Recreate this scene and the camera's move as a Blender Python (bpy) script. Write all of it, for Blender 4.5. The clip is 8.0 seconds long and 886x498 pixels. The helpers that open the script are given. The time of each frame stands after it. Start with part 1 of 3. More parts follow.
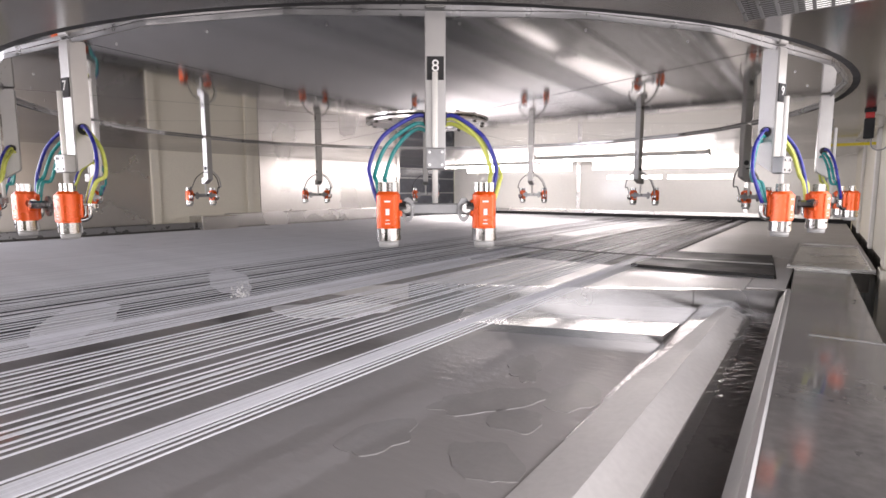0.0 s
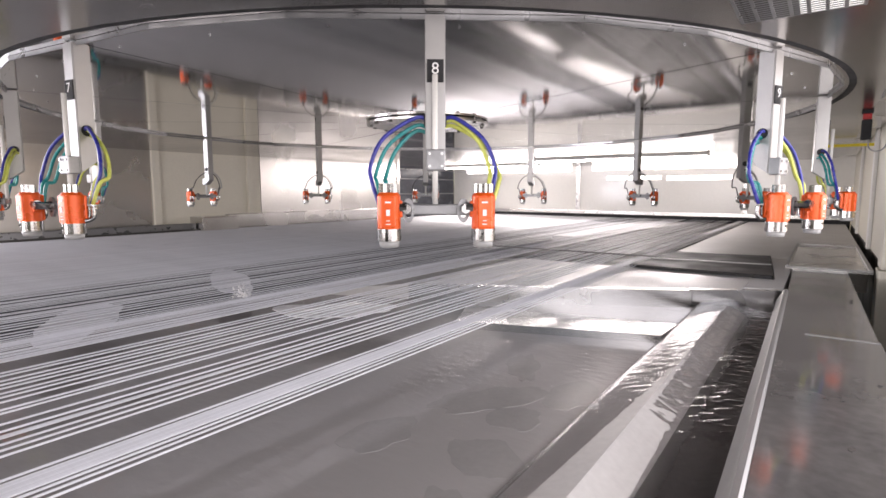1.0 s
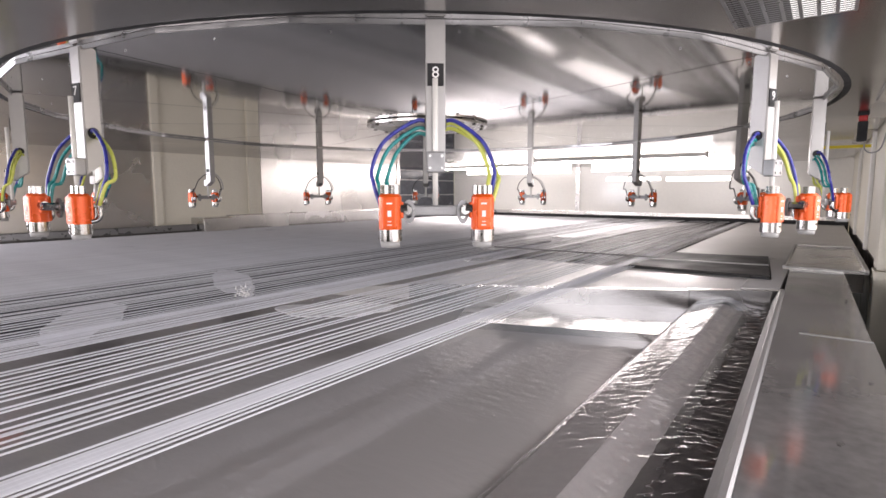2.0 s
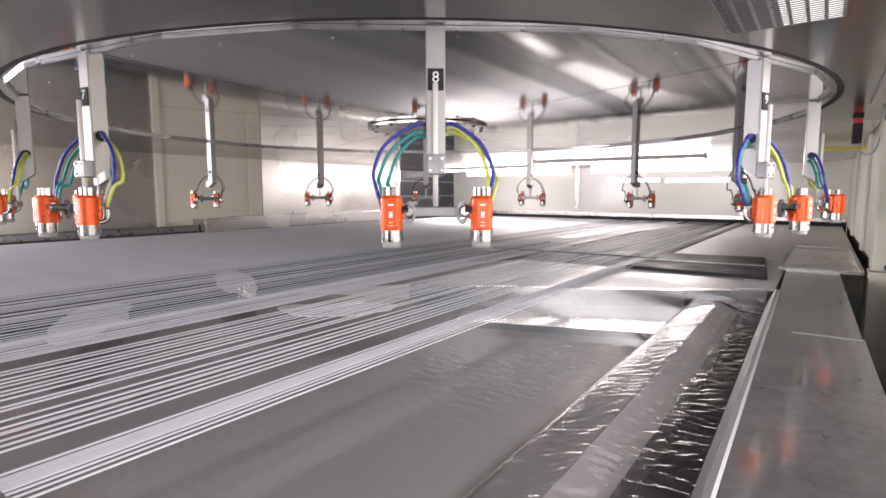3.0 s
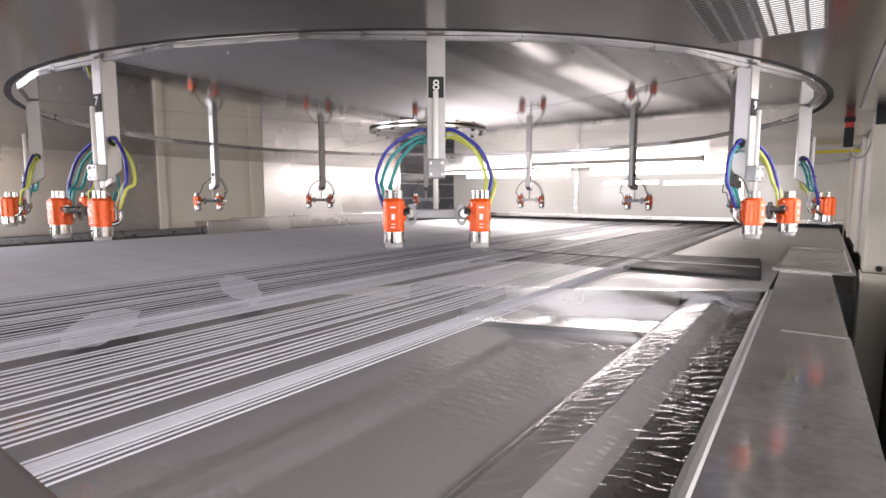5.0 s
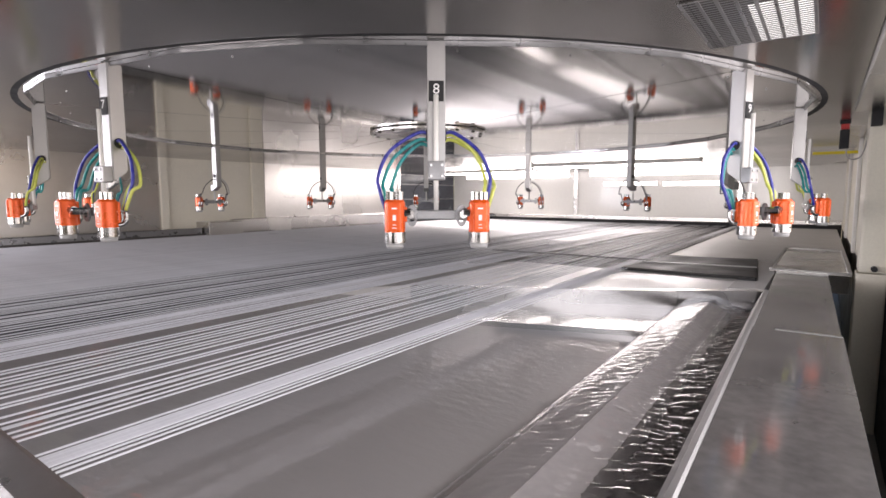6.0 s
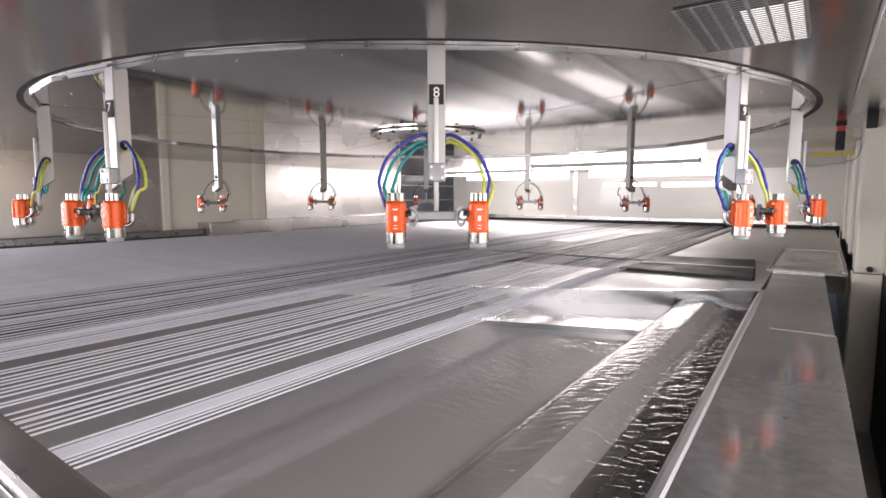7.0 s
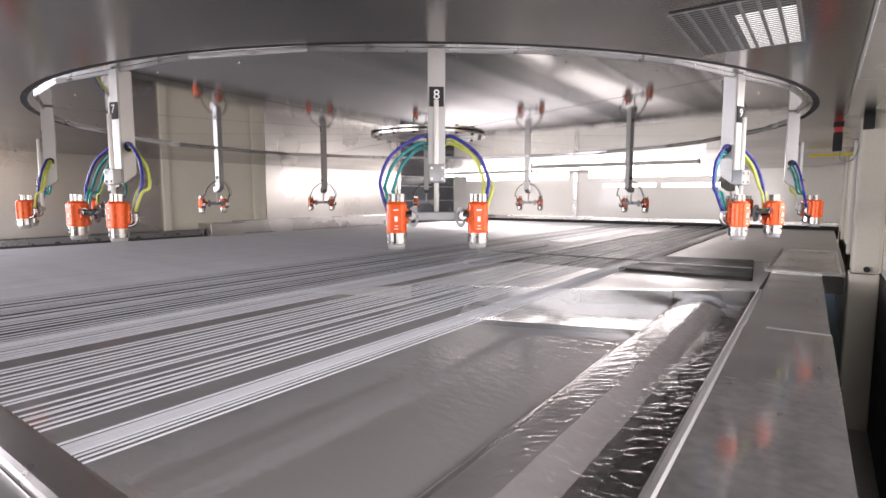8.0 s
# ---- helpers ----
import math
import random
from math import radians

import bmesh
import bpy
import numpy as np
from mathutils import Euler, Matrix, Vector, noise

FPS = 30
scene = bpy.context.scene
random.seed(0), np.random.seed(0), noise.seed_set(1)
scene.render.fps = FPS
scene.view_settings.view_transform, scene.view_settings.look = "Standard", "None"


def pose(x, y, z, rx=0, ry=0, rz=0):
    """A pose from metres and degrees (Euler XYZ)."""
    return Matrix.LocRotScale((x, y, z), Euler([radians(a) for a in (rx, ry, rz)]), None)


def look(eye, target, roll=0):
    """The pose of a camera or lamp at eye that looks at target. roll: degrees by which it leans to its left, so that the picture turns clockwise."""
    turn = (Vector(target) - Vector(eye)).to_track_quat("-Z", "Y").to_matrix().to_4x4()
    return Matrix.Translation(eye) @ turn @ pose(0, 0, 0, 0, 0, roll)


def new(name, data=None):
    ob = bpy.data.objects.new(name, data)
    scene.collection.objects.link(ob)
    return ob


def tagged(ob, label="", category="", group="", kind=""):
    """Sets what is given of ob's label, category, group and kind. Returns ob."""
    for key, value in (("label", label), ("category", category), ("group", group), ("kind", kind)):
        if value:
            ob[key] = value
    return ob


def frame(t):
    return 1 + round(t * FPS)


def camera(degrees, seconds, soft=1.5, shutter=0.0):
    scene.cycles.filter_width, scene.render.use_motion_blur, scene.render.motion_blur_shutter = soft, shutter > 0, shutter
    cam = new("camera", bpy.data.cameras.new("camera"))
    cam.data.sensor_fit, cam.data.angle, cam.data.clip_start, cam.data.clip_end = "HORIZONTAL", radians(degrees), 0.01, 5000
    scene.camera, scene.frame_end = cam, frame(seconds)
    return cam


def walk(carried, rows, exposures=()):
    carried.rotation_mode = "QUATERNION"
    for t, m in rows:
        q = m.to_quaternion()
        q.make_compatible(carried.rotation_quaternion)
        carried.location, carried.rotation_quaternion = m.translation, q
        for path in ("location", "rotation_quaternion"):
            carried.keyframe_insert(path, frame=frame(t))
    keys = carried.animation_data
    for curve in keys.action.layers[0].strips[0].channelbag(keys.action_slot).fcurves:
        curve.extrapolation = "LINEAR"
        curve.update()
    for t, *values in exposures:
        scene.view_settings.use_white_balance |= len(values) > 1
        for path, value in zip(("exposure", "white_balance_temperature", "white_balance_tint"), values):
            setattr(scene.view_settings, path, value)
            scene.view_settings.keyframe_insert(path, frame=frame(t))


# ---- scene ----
cam = camera(80.37, 8.0, soft=1.6)
walk(cam, [
    (0, pose(-0.0509, 0.0698, 0.3562, 83.563, 0, 35.886)),
    (0.5, pose(-0.0481, 0.0661, 0.3565, 83.591, 0, 35.886)),
    (1, pose(-0.0430, 0.0594, 0.3569, 83.638, 0, 35.886)),
    (1.5, pose(-0.0376, 0.0519, 0.3573, 83.683, 0, 35.886)),
    (3, pose(-0.0144, 0.0197, 0.3586, 83.874, 0, 35.886)),
    (3.5, pose(-0.0076, 0.0108, 0.3591, 83.930, 0, 35.886)),
    (4, pose(-0.0007, 0.0010, 0.3597, 83.991, 0, 35.886)),
    (4.5, pose(0.0056, -0.0080, 0.3602, 84.041, 0, 35.886)),
    (6, pose(0.0268, -0.0377, 0.3617, 84.191, 0, 35.886)),
    (6.5, pose(0.0334, -0.0468, 0.3621, 84.234, 0, 35.886)),
    (7, pose(0.0407, -0.0570, 0.3626, 84.280, 0, 35.886)),
    (7.5, pose(0.0460, -0.0643, 0.3629, 84.312, 0, 35.886)),
    (8, pose(0.0502, -0.0702, 0.3632, 84.337, 0, 35.886)),
], exposures=((0, 0.50, 6850, 20), (8, 0.42, 6850, 20)))

# ---- world and light ----
world = bpy.data.worlds.new("hall_light")
scene.world = world
world.use_nodes = True
wn = world.node_tree.nodes
sky = wn.new("ShaderNodeTexSky")
sky.sky_type = "NISHITA"
sky.sun_disc = False
sky.sun_elevation, sky.sun_rotation = radians(40), radians(60)
world.node_tree.links.new(sky.outputs[0], wn["Background"].inputs[0])
wn["Background"].inputs[1].default_value = 0.12


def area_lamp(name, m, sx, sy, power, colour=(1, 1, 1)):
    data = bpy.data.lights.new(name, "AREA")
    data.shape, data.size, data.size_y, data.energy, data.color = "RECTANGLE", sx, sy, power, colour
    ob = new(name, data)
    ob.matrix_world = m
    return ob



# ---- materials ----
MATS = {}


def nodes_of(name):
    m = bpy.data.materials.new(name)
    m.use_nodes = True
    t = m.node_tree
    return m, t, t.nodes, t.links, t.nodes["Principled BSDF"]


def surface(name, colour, rough=0.5, metal=0.0, vary=0.15, scale=8.0, fine=120.0, bump=0.05, stretch=(1, 1, 1), rough_vary=0.12, random_tone=0.0):
    """A painted, metal or plastic surface with variation at two scales and fine relief."""
    if name in MATS:
        return MATS[name]
    m, t, n, l, b = nodes_of(name)
    co = n.new("ShaderNodeTexCoord")
    mp = n.new("ShaderNodeMapping")
    mp.inputs["Scale"].default_value = stretch
    l.new(co.outputs["Object"], mp.inputs[0])
    big, small = n.new("ShaderNodeTexNoise"), n.new("ShaderNodeTexNoise")
    big.inputs["Scale"].default_value, big.inputs["Detail"].default_value = scale, 4
    small.inputs["Scale"].default_value, small.inputs["Detail"].default_value = fine, 3
    l.new(mp.outputs[0], big.inputs[0])
    l.new(mp.outputs[0], small.inputs[0])
    add = n.new("ShaderNodeMath")
    add.operation = "ADD"
    l.new(big.outputs[0], add.inputs[0])
    l.new(small.outputs[0], add.inputs[1])
    half = n.new("ShaderNodeMath")
    half.operation = "MULTIPLY"
    half.inputs[1].default_value = 0.5
    l.new(add.outputs[0], half.inputs[0])
    ramp = n.new("ShaderNodeMapRange")
    ramp.inputs["From Min"].default_value, ramp.inputs["From Max"].default_value = 0.3, 0.7
    ramp.inputs["To Min"].default_value, ramp.inputs["To Max"].default_value = 1 - vary, 1 + vary * 0.5
    l.new(half.outputs[0], ramp.inputs[0])
    tone = n.new("ShaderNodeMix")
    tone.data_type, tone.blend_type = "RGBA", "MULTIPLY"
    tone.inputs[0].default_value = 1
    tone.inputs[6].default_value = (*colour, 1)
    l.new(ramp.outputs[0], tone.inputs[7])
    last = tone.outputs[2]
    if random_tone:
        info = n.new("ShaderNodeObjectInfo")
        r2 = n.new("ShaderNodeMapRange")
        r2.inputs["To Min"].default_value, r2.inputs["To Max"].default_value = 1 - random_tone, 1
        l.new(info.outputs["Random"], r2.inputs[0])
        t2 = n.new("ShaderNodeMix")
        t2.data_type, t2.blend_type = "RGBA", "MULTIPLY"
        t2.inputs[0].default_value = 1
        l.new(last, t2.inputs[6])
        l.new(r2.outputs[0], t2.inputs[7])
        last = t2.outputs[2]
    l.new(last, b.inputs["Base Color"])
    rr = n.new("ShaderNodeMapRange")
    rr.inputs["From Min"].default_value, rr.inputs["From Max"].default_value = 0.3, 0.7
    rr.inputs["To Min"].default_value, rr.inputs["To Max"].default_value = max(0.02, rough - rough_vary), min(1, rough + rough_vary)
    l.new(big.outputs[0], rr.inputs[0])
    l.new(rr.outputs[0], b.inputs["Roughness"])
    b.inputs["Metallic"].default_value = metal
    if bump:
        bp = n.new("ShaderNodeBump")
        bp.inputs["Strength"].default_value, bp.inputs["Distance"].default_value = bump, 0.002
        l.new(half.outputs[0], bp.inputs["Height"])
        l.new(bp.outputs[0], b.inputs["Normal"])
    MATS[name] = m
    return m


def glow(name, colour, strength):
    m, t, n, l, b = nodes_of(name)
    b.inputs["Base Color"].default_value = (*colour, 1)
    b.inputs["Emission Color"].default_value = (*colour, 1)
    b.inputs["Emission Strength"].default_value = strength
    MATS[name] = m
    return m


def water_material(name, colour, rough, bump, scale):
    """Grey, slightly milky wash water with a mirror-like surface."""
    m, t, n, l, b = nodes_of(name)
    co = n.new("ShaderNodeTexCoord")
    mp = n.new("ShaderNodeMapping")
    mp.inputs["Scale"].default_value = (1, 2.2, 1)
    l.new(co.outputs["Object"], mp.inputs[0])
    nz = n.new("ShaderNodeTexNoise")
    nz.inputs["Scale"].default_value, nz.inputs["Detail"].default_value = scale, 3
    l.new(mp.outputs[0], nz.inputs[0])
    bp = n.new("ShaderNodeBump")
    bp.inputs["Strength"].default_value, bp.inputs["Distance"].default_value = bump, 0.01
    l.new(nz.outputs[0], bp.inputs["Height"])
    l.new(bp.outputs[0], b.inputs["Normal"])
    b.inputs["Base Color"].default_value = (*colour, 1)
    b.inputs["Roughness"].default_value = rough
    b.inputs["IOR"].default_value = 1.33
    b.inputs["Specular IOR Level"].default_value = 1.0
    MATS[name] = m
    return m


STEEL = surface("brushed_steel", (0.60, 0.585, 0.57), 0.26, 1.0, 0.08, 3.0, 40.0, 0.012, (1, 1, 1), 0.05)
PLATE = surface("ceiling_steel", (0.385, 0.368, 0.356), 0.20, 1.0, 0.08, 1.6, 25.0, 0.015, (1, 1, 1), 0.05)
MIRROR = surface("polished_steel", (0.66, 0.65, 0.64), 0.06, 1.0, 0.045, 1.2, 7.0, 0.02, (1, 1, 1), 0.025)
RAIL = surface("worn_steel", (0.130, 0.124, 0.121), 0.12, 0.18, 0.30, 7.0, 45.0, 0.006, (1, 1, 1), 0.05)
TRAY = surface("tray_steel", (0.56, 0.55, 0.54), 0.26, 1.0, 0.1, 4.0, 50.0, 0.015, (1, 1, 1), 0.06)
PALE_WATER = surface("pale_water", (0.78, 0.77, 0.76), 0.14, 0.0, 0.25, 14.0, 60.0, 0.05)
SPRAYFILM = surface("foamy_film", (0.66, 0.66, 0.70), 0.35, 0.0, 0.2, 18.0, 90.0, 0.05)
TRAY_SHADE = surface("tray_shade", (0.025, 0.026, 0.034), 0.45, 0.0, 0.2, 6.0, 80.0, 0.02)
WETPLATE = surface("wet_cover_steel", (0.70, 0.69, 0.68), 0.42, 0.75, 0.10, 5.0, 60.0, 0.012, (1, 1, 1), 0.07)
MATT = surface("matt_grey_steel", (0.52, 0.505, 0.49), 0.5, 0.3, 0.12, 5.0, 70.0, 0.01)
DARKPLATE = surface("dark_grey_plate", (0.034, 0.032, 0.031), 0.55, 0.0, 0.25, 6.0, 80.0, 0.02)
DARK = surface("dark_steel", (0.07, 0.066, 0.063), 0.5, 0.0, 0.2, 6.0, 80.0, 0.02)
GUTTER = surface("wet_gutter_steel", (0.21, 0.196, 0.196), 0.30, 0.0, 0.15, 8.0, 80.0, 0.02)
CONCRETE = surface("concrete", (0.42, 0.41, 0.39), 0.7, 0.0, 0.2, 2.0, 60.0, 0.1)
for dull in (DARK, DARKPLATE, TRAY_SHADE):
    dull.node_tree.nodes["Principled BSDF"].inputs["Specular IOR Level"].default_value = 0.12
GLAZED = surface("dark_glazing", (0.055, 0.06, 0.075), 0.16, 0.0, 0.4, 5.0, 30.0, 0.02)
BLACK = surface("black_plastic", (0.018, 0.018, 0.02), 0.75, 0.0, 0.2, 20.0, 200.0, 0.03)
WALL = surface("wall_steel", (0.50, 0.482, 0.46), 0.30, 1.0, 0.06, 1.5, 30.0, 0.003, (1, 1, 1), 0.06)
CREAM = surface("cream_paint", (0.78, 0.74, 0.63), 0.5, 0.0, 0.08, 3.0, 90.0, 0.03)
WHITEP = surface("white_panel", (0.80, 0.79, 0.76), 0.4, 0.0, 0.06, 3.0, 90.0, 0.03)
ORANGE = surface("orange_anodised", (0.74, 0.092, 0.006), 0.30, 0.2, 0.10, 30.0, 300.0, 0.02)
CHROME = surface("chrome", (0.30, 0.296, 0.292), 0.18, 1.0, 0.08, 40.0, 300.0, 0.02)
ALU = surface("aluminium", (0.36, 0.355, 0.35), 0.40, 0.75, 0.05, 12.0, 60.0, 0.006, (1, 1, 1), 0.05)
ALUDARK = surface("weathered_aluminium", (0.50, 0.485, 0.47), 0.32, 1.0, 0.06, 12.0, 60.0, 0.006, (1, 1, 1), 0.05)
NOZZLE = surface("grey_plastic", (0.36, 0.36, 0.355), 0.4, 0.0, 0.1, 40.0, 300.0, 0.02)
BLUE = surface("blue_hose", (0.03, 0.035, 0.28), 0.28, 0.0, 0.1, 30.0, 300.0, 0.0)
GREEN = surface("green_hose", (0.01, 0.25, 0.25), 0.28, 0.0, 0.1, 30.0, 300.0, 0.0)
YELLOW = surface("yellow_hose", (0.60, 0.64, 0.14), 0.28, 0.0, 0.1, 30.0, 300.0, 0.0)
CORD = surface("white_cord", (0.76, 0.765, 0.80), 0.36, 0.0, 0.12, 6.0, 400.0, 0.1, (1, 1, 1), 0.1, 0.14)
GREYP = surface("grey_steel", (0.26, 0.26, 0.265), 0.35, 0.7, 0.1, 20.0, 120.0, 0.01)
RED = surface("red_plastic", (0.5, 0.02, 0.02), 0.4)
TAPE = surface("yellow_tape", (0.8, 0.65, 0.02), 0.5)
WHITEINK = surface("white_print", (0.85, 0.85, 0.85), 0.5)
LAMP = glow("lamp_tube", (1.0, 0.98, 0.95), 16.0)
PANELGLOW = glow("panel_diffuser", (1.0, 0.99, 0.97), 4.0)
SLOT_GLOW = glow("slot_glow", (0.9, 0.92, 0.9), 0.9)
GLOSSWALL = surface("glossy_white_panel", (0.80, 0.79, 0.75), 0.16, 0.0, 0.05, 2.0, 30.0, 0.01, (1, 1, 1), 0.05)
WATER = water_material("wash_water", (0.355, 0.338, 0.329), 0.04, 0.13, 24.0)
WATER.node_tree.nodes["Principled BSDF"].inputs["Metallic"].default_value = 0.2
WATER.node_tree.nodes["Principled BSDF"].inputs["IOR"].default_value = 1.6
FLOW = water_material("flowing_water", (0.66, 0.64, 0.645), 0.03, 0.05, 70.0)
FLOW.node_tree.nodes["Principled BSDF"].inputs["Transmission Weight"].default_value = 1.0


# ---- builders ----
def part(name, bm, material, parent=None, label="", smooth=False):
    """Links a bmesh as one mesh object under a thing or a part."""
    me = bpy.data.meshes.new(name)
    bm.normal_update()
    bm.to_mesh(me)
    bm.free()
    if smooth:
        for p in me.polygons:
            p.use_smooth = True
    me.materials.append(material)
    ob = new(name, me)
    if parent is not None:
        ob.parent = parent
    if label:
        ob["label"] = label
    return ob


def shared(name, me, parent, m):
    ob = new(name, me)
    ob.parent = parent
    ob.matrix_basis = m
    return ob


def thing(name, m, label, category, group="", kind=""):
    ob = new(name)
    ob.empty_display_size = 0.05
    ob.matrix_world = m
    return tagged(ob, label, category, group, kind)


def box(bm, x0, x1, y0, y1, z0, z1, bevel=0.0):
    r = bmesh.ops.create_cube(bm, size=1, matrix=Matrix.LocRotScale(((x0 + x1) / 2, (y0 + y1) / 2, (z0 + z1) / 2), None, (abs(x1 - x0), abs(y1 - y0), abs(z1 - z0))))
    if bevel:
        es = list({e for v in r["verts"] for e in v.link_edges})
        bmesh.ops.bevel(bm, geom=es, offset=bevel, segments=2, affect="EDGES", profile=0.6)
    return bm


def rod(bm, a, b, r, seg=14, r2=None):
    a, b = Vector(a), Vector(b)
    d = b - a
    m = Matrix.Translation((a + b) / 2) @ d.to_track_quat("Z", "Y").to_matrix().to_4x4()
    bmesh.ops.create_cone(bm, cap_ends=True, segments=seg, radius1=r, radius2=r if r2 is None else r2, depth=d.length, matrix=m)
    return bm


def sweep(bm, pts, r, seg=8):
    """A round hose through the points, smoothed."""
    fine = []
    n = len(pts)
    P = [Vector(p) for p in pts]
    for i in range(n - 1):
        p0, p1, p2, p3 = P[max(i - 1, 0)], P[i], P[i + 1], P[min(i + 2, n - 1)]
        for k in range(6):
            u = k / 6
            fine.append(0.5 * (2 * p1 + (p2 - p0) * u + (2 * p0 - 5 * p1 + 4 * p2 - p3) * u * u + (3 * p1 - p0 - 3 * p2 + p3) * u ** 3))
    fine.append(P[-1])
    rings = []
    for i, p in enumerate(fine):
        d = (fine[min(i + 1, len(fine) - 1)] - fine[max(i - 1, 0)]).normalized()
        s = d.cross(Vector((0.31, 0.9, 0.2))).normalized()
        q = d.cross(s)
        rings.append([bm.verts.new(p + r * (math.cos(a) * s + math.sin(a) * q)) for a in (2 * math.pi * k / seg for k in range(seg))])
    for A, B in zip(rings, rings[1:]):
        for k in range(seg):
            f = bm.faces.new((A[k], A[(k + 1) % seg], B[(k + 1) % seg], B[k]))
            f.smooth = True
    bm.faces.new(rings[0][::-1])
    bm.faces.new(rings[-1])
    return bm


def ring(bm, r0, r1, z0, z1, seg=96, a0=0.0, a1=2 * math.pi):
    """A flat ring (or its sector) with thickness."""
    full = abs(a1 - a0 - 2 * math.pi) < 1e-6
    n = seg if full else seg + 1
    cols = []
    for i in range(n):
        a = a0 + (a1 - a0) * i / seg
        c, s = math.cos(a), math.sin(a)
        cols.append([bm.verts.new((r * c, r * s, z)) for r, z in ((r0, z0), (r1, z0), (r1, z1), (r0, z1))])
    for i in range(seg):
        A, B = cols[i], cols[(i + 1) % n]
        for k in range(4):
            bm.faces.new((A[k], A[(k + 1) % 4], B[(k + 1) % 4], B[k]))
    if not full:
        bm.faces.new(cols[0])
        bm.faces.new(cols[-1][::-1])
    bmesh.ops.recalc_face_normals(bm, faces=bm.faces)
    return bm


def prism(bm, outline, y0, y1):
    """An outline in x and z, drawn along y."""
    A = [bm.verts.new((x, y0, z)) for x, z in outline]
    B = [bm.verts.new((x, y1, z)) for x, z in outline]
    n = len(outline)
    for k in range(n):
        bm.faces.new((A[k], A[(k + 1) % n], B[(k + 1) % n], B[k]))
    bm.faces.new(A[::-1])
    bm.faces.new(B)
    bmesh.ops.recalc_face_normals(bm, faces=bm.faces)
    return bm


def slab(bm, corners, z0, z1):
    """A plan outline with thickness."""
    A = [bm.verts.new((x, y, z0)) for x, y in corners]
    B = [bm.verts.new((x, y, z1)) for x, y in corners]
    n = len(corners)
    for k in range(n):
        bm.faces.new((A[k], A[(k + 1) % n], B[(k + 1) % n], B[k]))
    bm.faces.new(A[::-1])
    bm.faces.new(B)
    bmesh.ops.recalc_face_normals(bm, faces=bm.faces)
    return bm


NB = bmesh.new
I4 = Matrix.Identity(4)

# ---- setting: booth shell ----
CX, CY = -1.72, 2.24           # axis of the carousel
XL, XR = -4.75, 0.22           # side walls
YF, YB = 7.2, -2.6             # end walls
ZC = 0.698                     # ceiling plate

tagged(part("floor", box(NB(), XL - 0.2, 1.6, YB, YF + 0.2, -0.75, -0.70), CONCRETE), "grey concrete floor under the spray machine", "floor", kind="structure")

# ceiling plate with a round hole for the carousel
HOLE = 1.738
bm = NB()
seg = 96
inner = [(CX + HOLE * math.cos(2 * math.pi * i / seg), CY + HOLE * math.sin(2 * math.pi * i / seg)) for i in range(seg)]


def on_border(x, y):
    dx, dy = x - CX, y - CY
    ts = []
    for lim, o, d in ((XL, CX, dx), (0.10, CX, dx), (YB, CY, dy), (YF, CY, dy)):
        if abs(d) > 1e-9 and (lim - o) / d > 0:
            ts.append((lim - o) / d)
    k = min(ts)
    return CX + dx * k, CY + dy * k


vi = [[bm.verts.new((x, y, z)) for x, y in inner] for z in (ZC, ZC + 0.01)]
vo = [[bm.verts.new((*on_border(x, y), z)) for x, y in inner] for z in (ZC, ZC + 0.01)]
for i in range(seg):
    j = (i + 1) % seg
    bm.faces.new((vi[0][i], vi[0][j], vo[0][j], vo[0][i]))
    bm.faces.new((vi[1][i], vo[1][i], vo[1][j], vi[1][j]))
    bm.faces.new((vi[0][i], vi[1][i], vi[1][j], vi[0][j]))
bmesh.ops.recalc_face_normals(bm, faces=bm.faces)
tagged(part("ceiling", bm, PLATE), "grey stainless steel ceiling plate with a round opening", "ceiling", kind="structure")
bm = NB()
box(bm, XL - 0.1, 1.6, YB, YF, 1.25, 1.30)
tagged(part("ceiling_upper", bm, DARK), "dark upper cover above the booth ceiling", "ceiling", kind="structure")

# left wall in panels
wl = thing("wall_left", I4, "side wall of steel and cream panels", "wall", kind="structure")
for y0, y1, mt, x in ((0.75, 2.30, WALL, XL), (2.31, 3.36, CREAM, XL + 0.0), (3.37, 5.5, WALL, XL - 0.01)):
    part("panel", box(NB(), x - 0.06, x, y0, y1, -0.2, 1.25, 0.004), mt, wl)
part("panel", box(NB(), XL - 0.30, XL - 0.24, 5.5, YF, -0.2, 1.25), GLAZED, wl, "dark glazed recess panel")
for z in (0.30, 0.52, 0.66):
    part("glazing_bar", box(NB(), XL - 0.2395, XL - 0.225, 5.56, YF - 0.01, z, z + 0.016, 0.002), GREYP, wl)
# these panels leave an unseen opening, made for the fill lamp on this side
part("panel", box(NB(), XL - 0.06, XL, YB, 0.749, -0.2, 0.13, 0.004), WALL, wl)
part("panel", box(NB(), XL - 0.06, XL, YB, 0.749, 0.70, 1.25, 0.004), WALL, wl)
part("panel", box(NB(), XL - 0.06, XL, YB, -1.85, 0.131, 0.699, 0.004), WALL, wl)
part("jamb", box(NB(), XL - 0.84, XL, 5.50, 5.56, -0.2, 1.25), WALL, wl)
part("jamb", box(NB(), XL - 0.02, XL + 0.03, 2.28, 2.34, -0.05, 1.25, 0.004), CREAM, wl)
part("jamb", box(NB(), XL - 0.02, XL + 0.03, 3.20, 3.26, -0.05, 1.25, 0.004), CREAM, wl)
part("skirting", box(NB(), XL, XL + 0.05, 2.95, 5.5, -0.1, 0.13, 0.006), STEEL, wl)
part("skirting", box(NB(), XL, XL + 0.22, 2.60, 2.95, -0.1, 0.12, 0.006), STEEL, wl)
